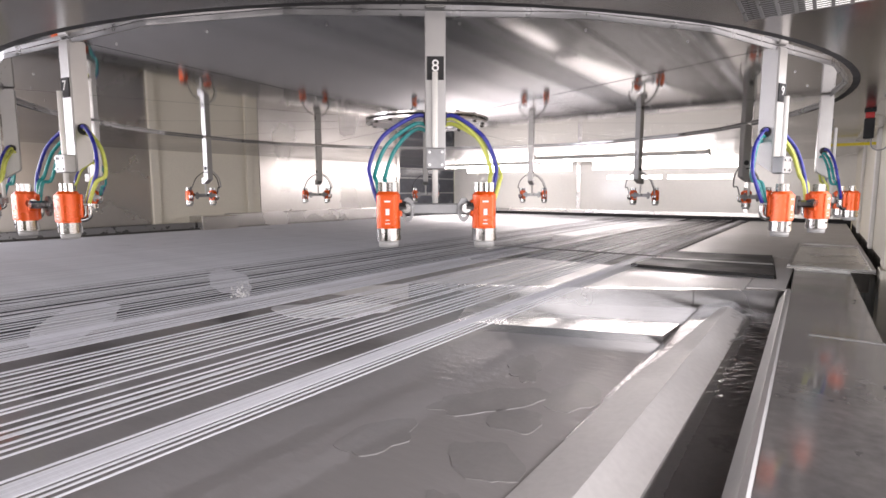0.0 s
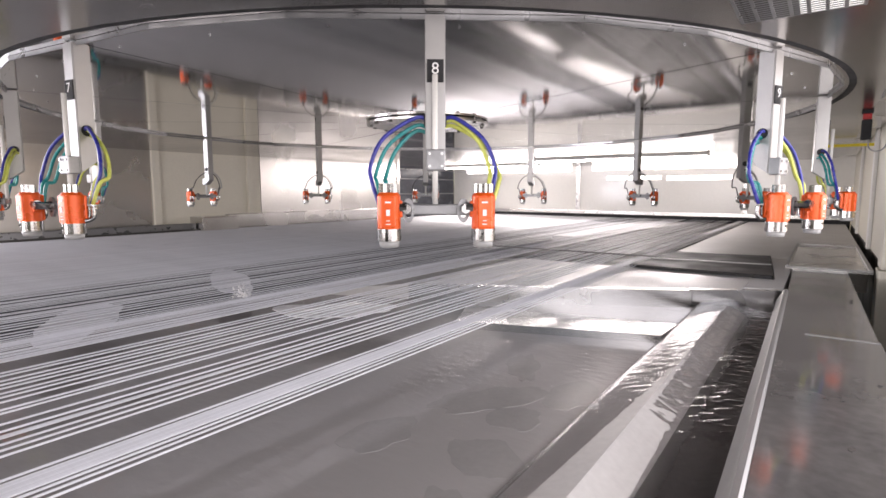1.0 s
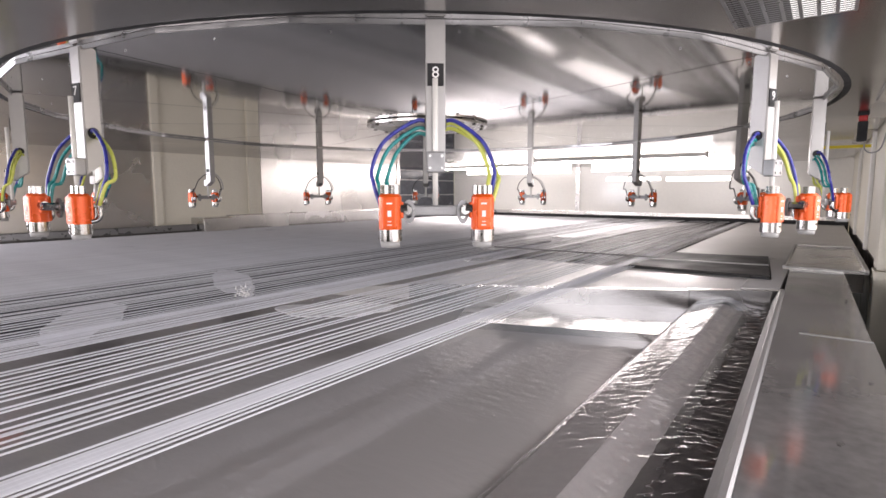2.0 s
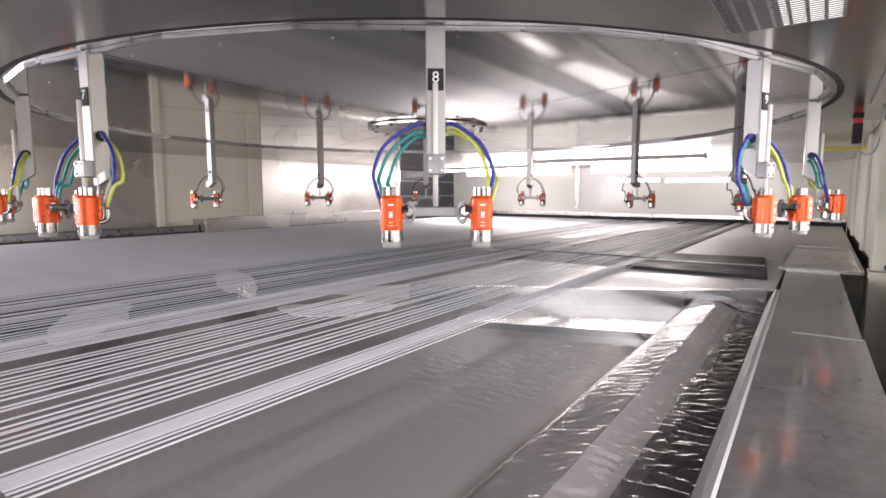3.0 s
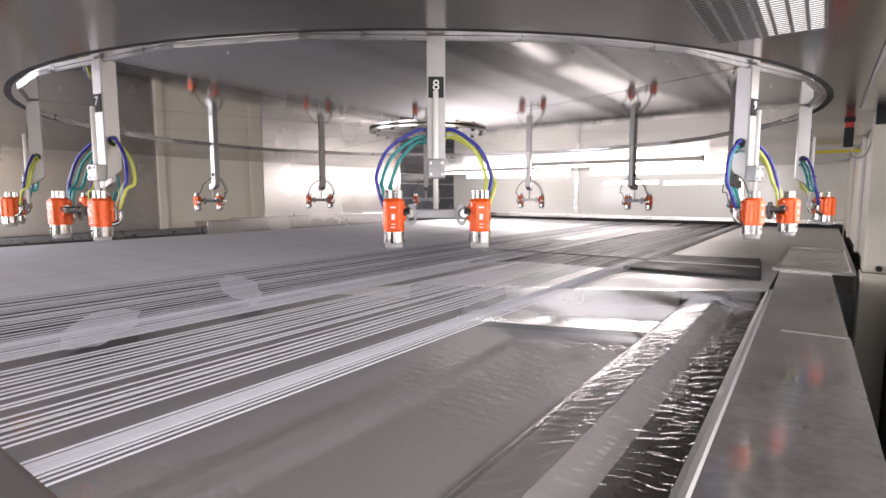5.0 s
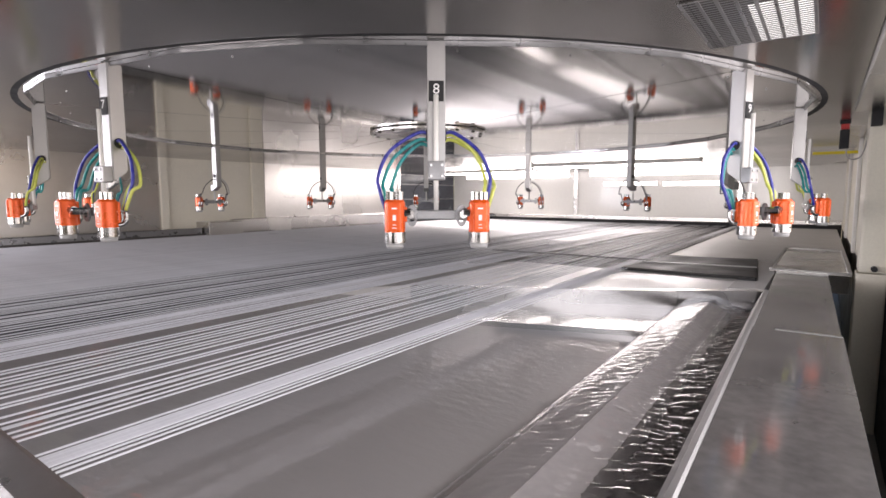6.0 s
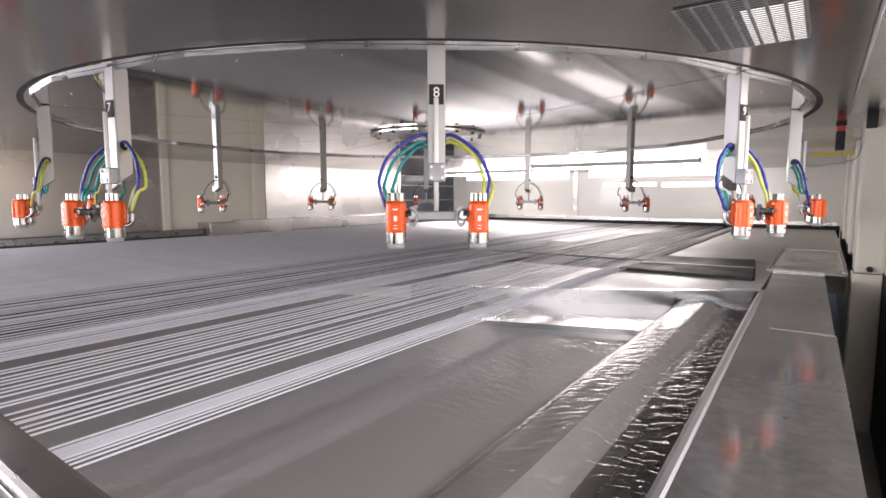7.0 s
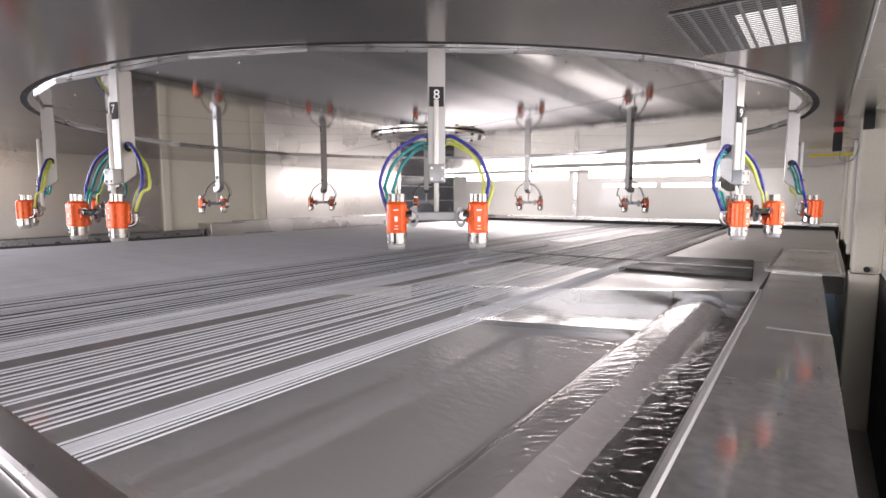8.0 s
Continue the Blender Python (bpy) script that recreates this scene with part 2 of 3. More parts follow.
part("ledge", box(NB(), XL + 0.0405, XL + 0.12, 0.6, 2.59, -0.1, 0.062, 0.006), GREYP, wl, "grey steel ledge along the wall foot")
part("kerb", box(NB(), XL + 0.1205, XL + 0.15, 0.6, 2.94, -0.1, 0.012, 0.004), DARK, wl, "dark strip at the ledge")
part("skirting", box(NB(), XL, XL + 0.04, YB, 2.60, -0.1, 0.05, 0.006), STEEL, wl)

# far wall with its light strips
wf = thing("wall_far", I4, "white end wall with vertical panel joints", "wall", kind="structure")
for x0, x1 in ((XL - 0.23, -2.86), (-2.85, -0.80), (-0.79, 1.6)):
    part("panel", box(NB(), x0, x1, YF, YF + 0.06, 0.06, 1.25, 0.003), GLOSSWALL, wf)
part("joint_post", box(NB(), -2.885, -2.825, YF - 0.02, YF - 0.0005, 0.086, 0.697, 0.003), STEEL, wf)
part("joint_post", box(NB(), -0.82, -0.77, YF - 0.02, YF - 0.0005, 0.086, 0.697, 0.003), STEEL, wf)
part("slot", box(NB(), XL, 0.2, YF - 0.05, YF, -0.10, 0.036, 0.004), BLACK, wf, "black slot under the end wall")
part("ledge", box(NB(), XL, 0.2, YF - 0.07, YF - 0.001, 0.038, 0.085, 0.004), STEEL, wf, "grey steel ledge")

# ---- carousel ----
car = thing("spray_carousel", Matrix.Translation((CX, CY, -0.014)), "round polished steel carousel disc with bolted hub flange", "carousel")


def disc_sector(r0, r1, z0, z1, a0, a1, gap, seg=6):
    """One sheet of the disc, with straight joints of even width on both sides."""
    bm = NB()
    cols = []
    for i in range(seg + 1):
        u = i / seg
        pts = []
        for r, z in ((r0, z0), (r1, z0), (r1, z1), (r0, z1)):
            d = gap / 2 / r
            a = a0 + d + (a1 - a0 - 2 * d) * u
            pts.append(bm.verts.new((r * math.cos(a), r * math.sin(a), z)))
        cols.append(pts)
    for A, B in zip(cols, cols[1:]):
        for k in range(4):
            bm.faces.new((A[k], A[(k + 1) % 4], B[(k + 1) % 4], B[k]))
    bm.faces.new(cols[0])
    bm.faces.new(cols[-1][::-1])
    bmesh.ops.recalc_face_normals(bm, faces=bm.faces)
    return bm


YAW = radians(35.9)
ARM0 = radians(35.9 - 90 + 2.2)          # direction of the first arm
for i in range(12):
    part("disc_panel", disc_sector(0.16, 1.672, 0.715, 0.725, ARM0 + i * math.pi / 6, ARM0 + (i + 1) * math.pi / 6, 0.005, 10), MIRROR, car)
part("top_disc", ring(NB(), 0.1, 1.675, 0.7255, 0.730, 48), GREYP, car)
# folded edge of long straights at the arms and short ones between them
corners = []
for i in range(12):
    for d in (-9.8, 9.8):
        corners.append(ARM0 + radians(30 * i + d))
for i in range(24):
    a0, a1 = corners[i], corners[(i + 1) % 24]
    bm = NB()
    ends = [[(r * math.cos(a), r * math.sin(a)) for r in (1.7025, 1.706)] for a in (a0, a1)]
    slab(bm, [ends[0][0], ends[0][1], ends[1][1], ends[1][0]], 0.7035, 0.7135)
    part("rim_flange", bm, GREYP, car, "bright folded edge strip")
# black ring added for the dark of the gap round the disc
part("gap_ring", ring(NB(), 1.7190, 1.7375, 0.7125, 0.719, 96), BLACK, car, "black ring that fills the dark rim gap")
part("rim_plate", ring(NB(), 1.6725, 1.7185, 0.7145, 0.7185, 96), MIRROR, car)
part("hub_flange", ring(NB(), 0.17, 0.31, 0.700, 0.710, 64), STEEL, car)
part("hub_core", rod(NB(), (0, 0, 0.706), (0, 0, 0.80), 0.172, 48), ALUDARK, car)
bolt = rod(NB(), (0, 0, 0.692), (0, 0, 0.700), 0.009, 6)
bolt_me = part("bolt", bolt, CHROME, car).data
bpy.data.objects.remove(bpy.data.objects["bolt"])
for i in range(16):
    a = 2 * math.pi * i / 16
    shared("bolt", bolt_me, car, pose(0.285 * math.cos(a), 0.285 * math.sin(a), 0))


rim_bolt = part("bolt", rod(NB(), (0, 0, 0.7125), (0, 0, 0.7149), 0.0026, 6), GREYP, car)
rim_me = rim_bolt.data
rim_bolt.location = (1.60, 0, 0)
for i in range(1, 36):
    a = 2 * math.pi * i / 36
    shared("bolt", rim_me, car, pose(1.60 * math.cos(a), 1.60 * math.sin(a), 0))


# ---- spray arms ----
def spray_gun(parent, sx):
    """A gun of an arm; sx is its place along the crossbar. Local y points outwards."""
    y = 0.05
    s = 1 if sx > 0 else -1
    bm = NB()
    rod(bm, (sx, y, 0.285), (sx, y, 0.347), 0.0222, 28)
    rod(bm, (sx, y, 0.347), (sx, y, 0.353), 0.0222, 28, 0.0180)
    box(bm, sx - 0.0135, sx + 0.0135, y - 0.0245, y + 0.0228, 0.286, 0.3465, 0.003)
    box(bm, min(sx, sx - s * 0.026), max(sx, sx - s * 0.026), y - 0.012, y + 0.006, 0.306, 0.338, 0.003)
    g = part("spray_gun", bm, ORANGE, parent, "orange anodised spray gun body")
    bm = NB()
    rod(bm, (sx, y, 0.262), (sx, y, 0.285), 0.0226, 24)
    rod(bm, (sx, y, 0.2655), (sx, y, 0.2705), 0.0234, 24)
    rod(bm, (sx, y, 0.2815), (sx, y, 0.2845), 0.0232, 24)
    collar = part("collar", bm, CHROME, g, "chrome collar")
    part("set_screw", rod(NB(), (sx + 0.004, y + 0.015, 0.276), (sx + 0.004, y + 0.0236, 0.276), 0.0022, 8), BLACK, collar)
    bm = NB()
    rod(bm, (sx, y, 0.250), (sx, y, 0.262), 0.0180, 20, 0.0195)
    part("nozzle", bm, NOZZLE, g, "pale grey air cap", True)
    bm = NB()
    rod(bm, (sx - 0.0095, y, 0.350), (sx - 0.0095, y, 0.370), 0.0094, 14)
    rod(bm, (sx + 0.0095, y, 0.350), (sx + 0.0095, y, 0.370), 0.0094, 14)
    part("fitting", bm, CHROME, g, "pair of chrome fittings")
    bm = NB()
    box(bm, sx - 0.0035, sx + 0.0035, y + 0.0226, y + 0.0238, 0.310, 0.3215, 0.0005)
    box(bm, sx - 0.0055, sx + 0.0055, y + 0.0226, y + 0.0234, 0.3335, 0.3365)
    box(bm, sx - 0.0035, sx + 0.0035, y + 0.0226, y + 0.0234, 0.300, 0.3015)
    box(bm, sx - 0.0045, sx + 0.0045, y + 0.0226, y + 0.0234, 0.2935, 0.295)
    part("emblem", bm, WHITEINK, g, "small white mark")
    bm = NB()
    ring(bm, 0.0075, 0.0125, -0.003, 0.003, 20)
    m = pose(sx - s * 0.036, y - 0.03, 0.318, 90, 0, 0)
    bmesh.ops.scale(bm, vec=(1, 1.9, 1), verts=bm.verts)
    bmesh.ops.transform(bm, matrix=m, verts=bm.verts)
    part("bracket", bm, GREYP, g, "slotted steel bracket")
    bm = NB()
    rod(bm, (sx - s * 0.018, y, 0.325), (sx - s * 0.034, y, 0.325), 0.010, 8)
    rod(bm, (sx - s * 0.034, y + 0.008, 0.322), (sx - s * 0.034, y - 0.045, 0.322), 0.009, 6)
    part("clamp_bolt", bm, CHROME, g)
    bm = NB()
    for k in (-1, 1):
        sweep(bm, [(sx + s * 0.012 + 0.009 * k, y - 0.032, 0.322), (sx + s * 0.012 + 0.009 * k, y - 0.032, 0.300), (sx + s * 0.008 + 0.008 * k, y - 0.024, 0.291), (sx + s * 0.004 + 0.007 * k, y - 0.012, 0.290)], 0.0055)
    part("elbow_fitting", bm, CHROME, g, "pair of chrome elbow fittings")
    return g


def spray_arm(number, m, bright=True):
    arm = thing("hanging_sprayer", m, "hanging aluminium sprayer with two orange spray guns and " + ("coloured hoses" if bright else "thin dull hoses"), "sprayer", "sprayers round the carousel")
    post = NB()
    A = [post.verts.new((-0.02, y, z)) for y, z in ((-0.050, 0.697), (-0.050, 0.425), (-0.010, 0.397), (-0.010, 0.697))]
    B = [post.verts.new((0.02, y, z)) for y, z in ((-0.050, 0.697), (-0.050, 0.425), (-0.010, 0.397), (-0.010, 0.697))]
    for k in range(4):
        post.faces.new((A[k], A[(k + 1) % 4], B[(k + 1) % 4], B[k]))
    post.faces.new(A[::-1])
    post.faces.new(B)
    bmesh.ops.recalc_face_normals(post, faces=post.faces)
    bmesh.ops.bevel(post, geom=list(post.edges), offset=0.0025, segments=2, affect="EDGES")
    part("post", post, ALU, arm, "brushed aluminium box post")
    part("rod", rod(NB(), (0.001, 0.004, 0.325), (0.001, 0.004, 0.580), 0.0055), WHITEP, arm, "round adjusting rod", True)
    bm = NB()
    box(bm, -0.0165, 0.0165, -0.010, -0.007, 0.568, 0.612, 0.001)
    tag = part("number_plate", bm, BLACK, arm, "black number plate")
    txt = bpy.data.curves.new("numeral", "FONT")
    txt.body, txt.size, txt.align_x, txt.extrude = str(number), 0.031, "CENTER", 0.0004
    tmp = new("numeral", txt)
    dg = bpy.context.evaluated_depsgraph_get()
    me = bpy.data.meshes.new_from_object(tmp.evaluated_get(dg))
    bpy.data.objects.remove(tmp)
    me.materials.clear()
    me.materials.append(WHITEINK)
    num = shared("numeral", me, tag, pose(0.0, -0.0064, 0.584, 90, 0, 180))
    bm = NB()
    box(bm, -0.019, 0.019, -0.010, 0.016, 0.395, 0.437, 0.003)
    cl = part("clamp_block", bm, GREYP, arm, "machined steel clamp block")
    bm = NB()
    for dx in (-0.012, 0.012):
        for dz in (0.404, 0.428):
            rod(bm, (dx, 0.016, dz), (dx, 0.019, dz), 0.0028, 8)
    part("screw", bm, CHROME, cl)
    part("crossbar", box(NB(), -0.075, 0.075, 0.002, 0.012, 0.308, 0.330, 0.003), GREYP, arm, "flat steel crossbar")
    for sx in (-0.09, 0.09):
        spray_gun(arm, sx)
    # local +x is the viewer's left when one faces the arm from outside
    hs = [(BLUE, 1, 0.128, 0.505, 0.11, "blue air hose"), (GREEN, 1, 0.118, 0.49, 0.10, "green air hose"), (GREEN, 1, 0.100, 0.48, 0.085, "green air hose"),
          (BLUE, -1, 0.118, 0.505, 0.10, "blue air hose"), (YELLOW, -1, 0.108, 0.50, 0.11, "yellow paint hose"), (YELLOW, -1, 0.128, 0.49, 0.105, "yellow paint hose")]
    bore = 0.0042
    if not bright:
        hs = [(BLACK, 1, 0.105, 0.47, 0.1, "thin dark hose"), (NOZZLE, 1, 0.115, 0.48, 0.1, "thin grey hose"), (BLACK, -1, 0.112, 0.475, 0.1, "thin dark hose")]
        bore = 0.0030
    for k, (mt, s, w, top, e, lab) in enumerate(hs):
        dy = -0.01 - 0.006 * (k % 3)
        bm = sweep(NB(), [(s * 0.012, dy - 0.018, top - 0.008), (s * 0.040, dy - 0.012, top - 0.004), (s * w * 0.8, dy, top - 0.045), (s * w, dy + 0.01, top - 0.10), (s * w * 0.975, 0.008, 0.372), (s * (w * 0.5 + 0.046), 0.018, 0.326)], bore)
        part("hose", bm, mt, arm, lab)
    bm = NB()
    rod(bm, (-0.0225, -0.030, 0.497), (0.0225, -0.030, 0.497), 0.013, 20)
    part("grommet", bm, BLACK, arm)
    return arm


for i in range(12):
    a = radians(30 * i + 2.2)
    # outward direction of the arm
    ox = math.sin(a) * math.cos(YAW) + math.cos(a) * math.sin(YAW)
    oy = math.sin(a) * math.sin(YAW) - math.cos(a) * math.cos(YAW)
    ang = math.degrees(math.atan2(oy, ox)) - 90
    spray_arm((8 + i - 1) % 12 + 1 if i < 7 else 8 + i - 12, pose(CX + 1.70 * ox, CY + 1.70 * oy, 0, 0, 0, ang), i not in (3, 4, 5, 6, 7, 8))

# ---- cord conveyor ----
CZ = -0.004
conv = thing("cord_conveyor", I4, "conveyor of parallel white cords over a wash tray", "conveyor")
cord_me = part("cord", rod(NB(), (0, 0.16, CZ), (0, YF + 0.02, CZ), 0.0019, 6), CORD, conv).data
bpy.data.objects.remove(bpy.data.objects["cord"])
thin_me = part("cord", rod(NB(), (0, 0.16, CZ), (0, YF + 0.02, CZ), 0.0013, 5), CORD, conv).data
bpy.data.objects.remove(bpy.data.objects["cord"])
xs = [-0.761, -0.777, -0.791, -0.853, -0.929, -0.950, -0.972, -0.997, -1.003, -1.023, -1.054, -1.104, -1.122, -1.162, -1.189, -1.211, -1.241, -1.264, -1.289, -1.323, -1.345]
xs += [-0.803 - 0.0046 * i for i in range(9)]
xs += [-1.430 - 0.0046 * i for i in range(6)]
rng = random.Random(4)
x = -1.470
while x > -1.645:
    xs.append(x)
    x -= rng.choice((0.011, 0.015, 0.020))
for x0 in (-1.660, -1.692, -1.735, -1.770, -1.800, -1.838):
    xs += [x0, x0 - 0.005]
x = -1.862
while len(xs) < 296:
    xs.append(x)
    if x > -2.3:
        x -= rng.choice((0.0048, 0.0050, 0.0052, 0.015, 0.021))
        if rng.random() < 0.10:
            x -= 0.020 + 0.016 * rng.random()
    elif x > -2.9:
        x -= rng.choice((0.0045, 0.0046, 0.0048, 0.014))
    else:
        x -= 0.0043 if rng.random() < 0.93 else 0.014
for x_ in xs:
    shared("cord", cord_me if x_ > -1.465 else thin_me, conv, pose(x_, 0, 0))
far_x = []
while x > -4.62:
    far_x.append(x)
    x -= 0.0062 + 0.0004 * rng.random()
    if rng.random() < 0.06:
        x -= 0.010 * rng.random()
bm = NB()
for x_ in far_x:
    A = [bm.verts.new((x_ + 0.0033 * math.cos(k * math.pi / 2), 0.16, CZ + 0.002 * math.sin(k * math.pi / 2))) for k in range(4)]
    B = [bm.verts.new((x_ + 0.0033 * math.cos(k * math.pi / 2), YF + 0.02, CZ + 0.002 * math.sin(k * math.pi / 2))) for k in range(4)]
    for k in range(4):
        bm.faces.new((A[k], B[k], B[(k + 1) % 4], A[(k + 1) % 4]))
tagged(part("cords", bm, CORD, conv, "closely set white cords"), kind="stuff")

# added dark sheet: the shade in the tray is put into its colour
tagged(part("shade_sheet", box(NB(), -4.70, -1.95, 0.19, YF - 0.08, -0.16, -0.064, 0.003), TRAY_SHADE), "dark blue-black sheet added for the shade under the dense cords", "liner", kind="structure")

# ---- tray, weir, gutter and rail ----
ZT = -0.075
tagged(part("wash_tray", box(NB(), XL, -0.40, -0.3, YF, -0.16, ZT - 0.008), TRAY), "grey steel wash tray under the cords", "tray")
water = tagged(part("tray_water", box(NB(), XL + 0.01, -0.381, -0.2, YF - 0.06, ZT - 0.004, ZT), WATER), "grey wash water slowly rising in the tray", "water", kind="stuff")
weir = thing("weir", I4, "folded steel weir between tray and gutter", "weir")
part("apron", prism(NB(), [(-0.386, -0.16), (-0.386, -0.073), (-0.296, -0.050), (-0.296, -0.16)], -0.3, 2.12), MATT, weir)
part("spillway", prism(NB(), [(-0.2955, -0.16), (-0.2955, -0.050), (-0.236, -0.080), (-0.226, -0.16)], -0.3, 2.12), MATT, weir)
tagged(part("gutter", prism(NB(), [(-0.249, -0.25), (-0.249, -0.16), (-0.08, -0.16), (-0.08, -0.25)], -0.3, 2.4), GUTTER), "dark steel gutter beside the rail", "gutter")
rail = thing("side_rail", I4, "wide worn steel side rail with a bright folded edge", "rail")
part("top", slab(NB(), [(-0.072, -0.6), (0.128, -0.6), (0.088, 1.62), (-0.113, 1.62)], -0.02, 0.0), RAIL, rail)
part("top", slab(NB(), [(-0.113, 1.632), (0.085, 1.632), (0.062, 2.95), (-0.140, 2.95)], -0.02, -0.004), RAIL, rail)
part("seam", slab(NB(), [(-0.06, 1.6205), (0.087, 1.6205), (0.0865, 1.6315), (-0.06, 1.6315)], -0.02, 0.0015), ALU, rail, "bright welded seam")
bm = prism(NB(), [(-0.126, -0.16), (-0.119, -0.040), (-0.1005, -0.003), (-0.0965, 0.003), (-0.0885, 0.003), (-0.0840, 0.0005), (-0.0840, -0.16)], -0.6, 2.3)
for v in bm.verts:
    v.co.x -= 0.018 * v.co.y
part("edge", bm, ALU, rail, "bright folded edge")
part("side", slab(NB(), [(0.115, -0.6), (0.126, -0.6), (0.060, 2.95), (0.050, 2.95)], -0.7, -0.0205), DARK, rail)

for mx, my in ((0.062, 1.28), (0.070, 2.55), (0.050, 2.20), (0.01, 0.95)):
    part("scuff", slab(NB(), [(mx + 0.004 * math.cos(k) * (1 + 0.5 * math.sin(3 * k + my)), my + 0.009 * math.sin(k)) for k in (0.3, 1.1, 2.0, 2.9, 3.8, 4.9, 5.7)], -0.001, 0.0008), DARK, rail, "small dark scuff mark")

# water that spills over the weir
NX, NY = 80, 2100
XA, XB, YA, YZ = -0.405, -0.085, -0.25, 4.1


def spill_profile(x):
    for (xa, za), (xb, zb) in zip(PROFILE, PROFILE[1:]):
        if x <= xb:
            u = (x - xa) / (xb - xa)
            return za + (zb - za) * u
    return PROFILE[-1][1]


PROFILE = [(-0.405, -0.084), (-0.398, -0.0690), (-0.386, -0.0640), (-0.360, -0.0595), (-0.330, -0.0558), (-0.312, -0.0533), (-0.297, -0.0515), (-0.285, -0.0535), (-0.265, -0.0635), (-0.250, -0.0718), (-0.236, -0.0742), (-0.085, -0.0745)]
bm = NB()
grid = []
for j in range(NY + 1):
    y = YA + (YZ - YA) * j / NY
    env = 0.2 + 0.8 * min(1, max(0, (y - 1.1) / 0.5))
    row = []
    for i in range(NX + 1):
        x = XA + (XB - XA) * i / NX
        gutter_side = min(1, max(0, (x + 0.330) / 0.060))
        warp = 0.05 * noise.noise(Vector((x * 7, y * 5, 3.1)))
        along, across = 0.81 * x + 0.586 * y, 0.81 * y - 0.586 * x + warp
        w = 0.55 * noise.noise(Vector((along * 20, across * 62, 0.7))) + 0.5 * noise.noise(Vector((along * 38, across * 112, 5.2)))
        w += 0.18 * noise.noise(Vector((along * 70, across * 175, 2.4)))
        patch = 0.75 + 0.5 * noise.noise(Vector((x * 6, y * 6, 9.3)))
        amp = env * patch * (0.00150 + 0.0032 * gutter_side)
        row.append(bm.verts.new((x, y, spill_profile(x) + 0.008 * (y - 1.2) + amp * w)))
    grid.append(row)
for j in range(NY):
    for i in range(NX):
        bm.faces.new((grid[j][i], grid[j][i + 1], grid[j + 1][i + 1], grid[j + 1][i]))
bmesh.ops.recalc_face_normals(bm, faces=bm.faces)
spill = tagged(part("spill_water", bm, FLOW, None, "", True), "rippled dark water spilling over the weir into the gutter", "water", kind="stuff")

# a pool that lies under the cords until it drains away
ol = []
for k in range(36):
    a = 2 * math.pi * k / 36
    w = 1 + 0.35 * noise.noise(Vector((math.cos(a) * 1.7 + 3.3, math.sin(a) * 1.7, 0.4)))
    ol.append((0.185 * w * math.cos(a), 0.13 * w * math.sin(a)))
# the pool's bright reflection is put into its pale colour
pool = tagged(part("water_pool", slab(NB(), ol, -0.003, 0.0), PALE_WATER), "small pool of water under the cords, its bright reflection put into pale colour", "water", kind="stuff")
POOL = Matrix.Translation((-1.27, 1.16, -0.013)) @ Matrix.Rotation(radians(-3.0), 4, Vector((0.67, 0.74, 0))) @ pose(0, 0, 0, 0, 0, 44)


# a small splash where water strikes the cords
spr = random.Random(11)
bm = NB()
for k in range(70):
    h = spr.random() ** 1.6
    m = Matrix.Translation((-1.61 + spr.gauss(0, 0.010 + 0.012 * h), 1.075 + spr.gauss(0, 0.010 + 0.012 * h), 0.001 + 0.055 * h))
    bmesh.ops.create_icosphere(bm, subdivisions=1, radius=spr.uniform(0.0014, 0.0038) * (1.3 - 0.7 * h), matrix=m)
splash = tagged(part("water_splash", bm, PALE_WATER, None, "", True), "small white splash of drops on the cords", "water", kind="stuff")

# thin foamy sheets of spray water that hang between the cords
sheets = []
for hx, hy, ha, hb, sd, turn in ((-1.99, 1.265, 0.34, 0.075, 1.7, 154), (-1.745, 0.645, 0.27, 0.085, 3.9, 147)):
    ol = []
    for k in range(40):
        a = 2 * math.pi * k / 40
        w = 1 + 0.3 * noise.noise(Vector((math.cos(a) * 1.9 + sd, math.sin(a) * 1.9, sd)))
        ol.append((ha * w * math.cos(a), hb * w * math.sin(a)))
    film_sheet = tagged(part("water_sheet", slab(NB(), ol, -0.002, 0.0), SPRAYFILM), "thin pale sheet of foamy water between the cords", "water", "water sheets", "stuff")
    sheets.append((film_sheet, pose(hx, hy, -0.0115, 0, 0, turn)))

# shallow film-covered islands of the tray floor, drowned as the water rises
FILM = surface("film_on_steel", (0.37, 0.355, 0.345), 0.14, 0.36, 0.08, 20.0, 90.0, 0.01)
for hx, hy, ha, hb, sd in ((-0.58, 0.98, 0.13, 0.055, 4.1), (-0.47, 0.76, 0.07, 0.06, 5.6), (-0.45, 1.10, 0.05, 0.09, 6.2), (-0.66, 0.72, 0.08, 0.05, 7.7), (-0.62, 1.20, 0.10, 0.04, 8.3), (-0.50, 0.92, 0.05, 0.05, 9.4), (-0.44, 0.60, 0.06, 0.04, 2.2)):
    ol = []
    for k in range(30):
        a = 2 * math.pi * k / 30
        w = 1 + 0.35 * noise.noise(Vector((math.cos(a) * 2.1 + sd, math.sin(a) * 2.1, sd)))
        px, py = ha * w * math.cos(a), hb * w * math.sin(a)
        ol.append((hx + px * math.cos(sd) - py * math.sin(sd), hy + px * math.sin(sd) + py * math.cos(sd)))
    tagged(part("tray_island", slab(NB(), ol, -0.084, -0.0768), FILM), "shallow film-covered island in the tray water", "tray floor", "islands in the tray water", "structure")

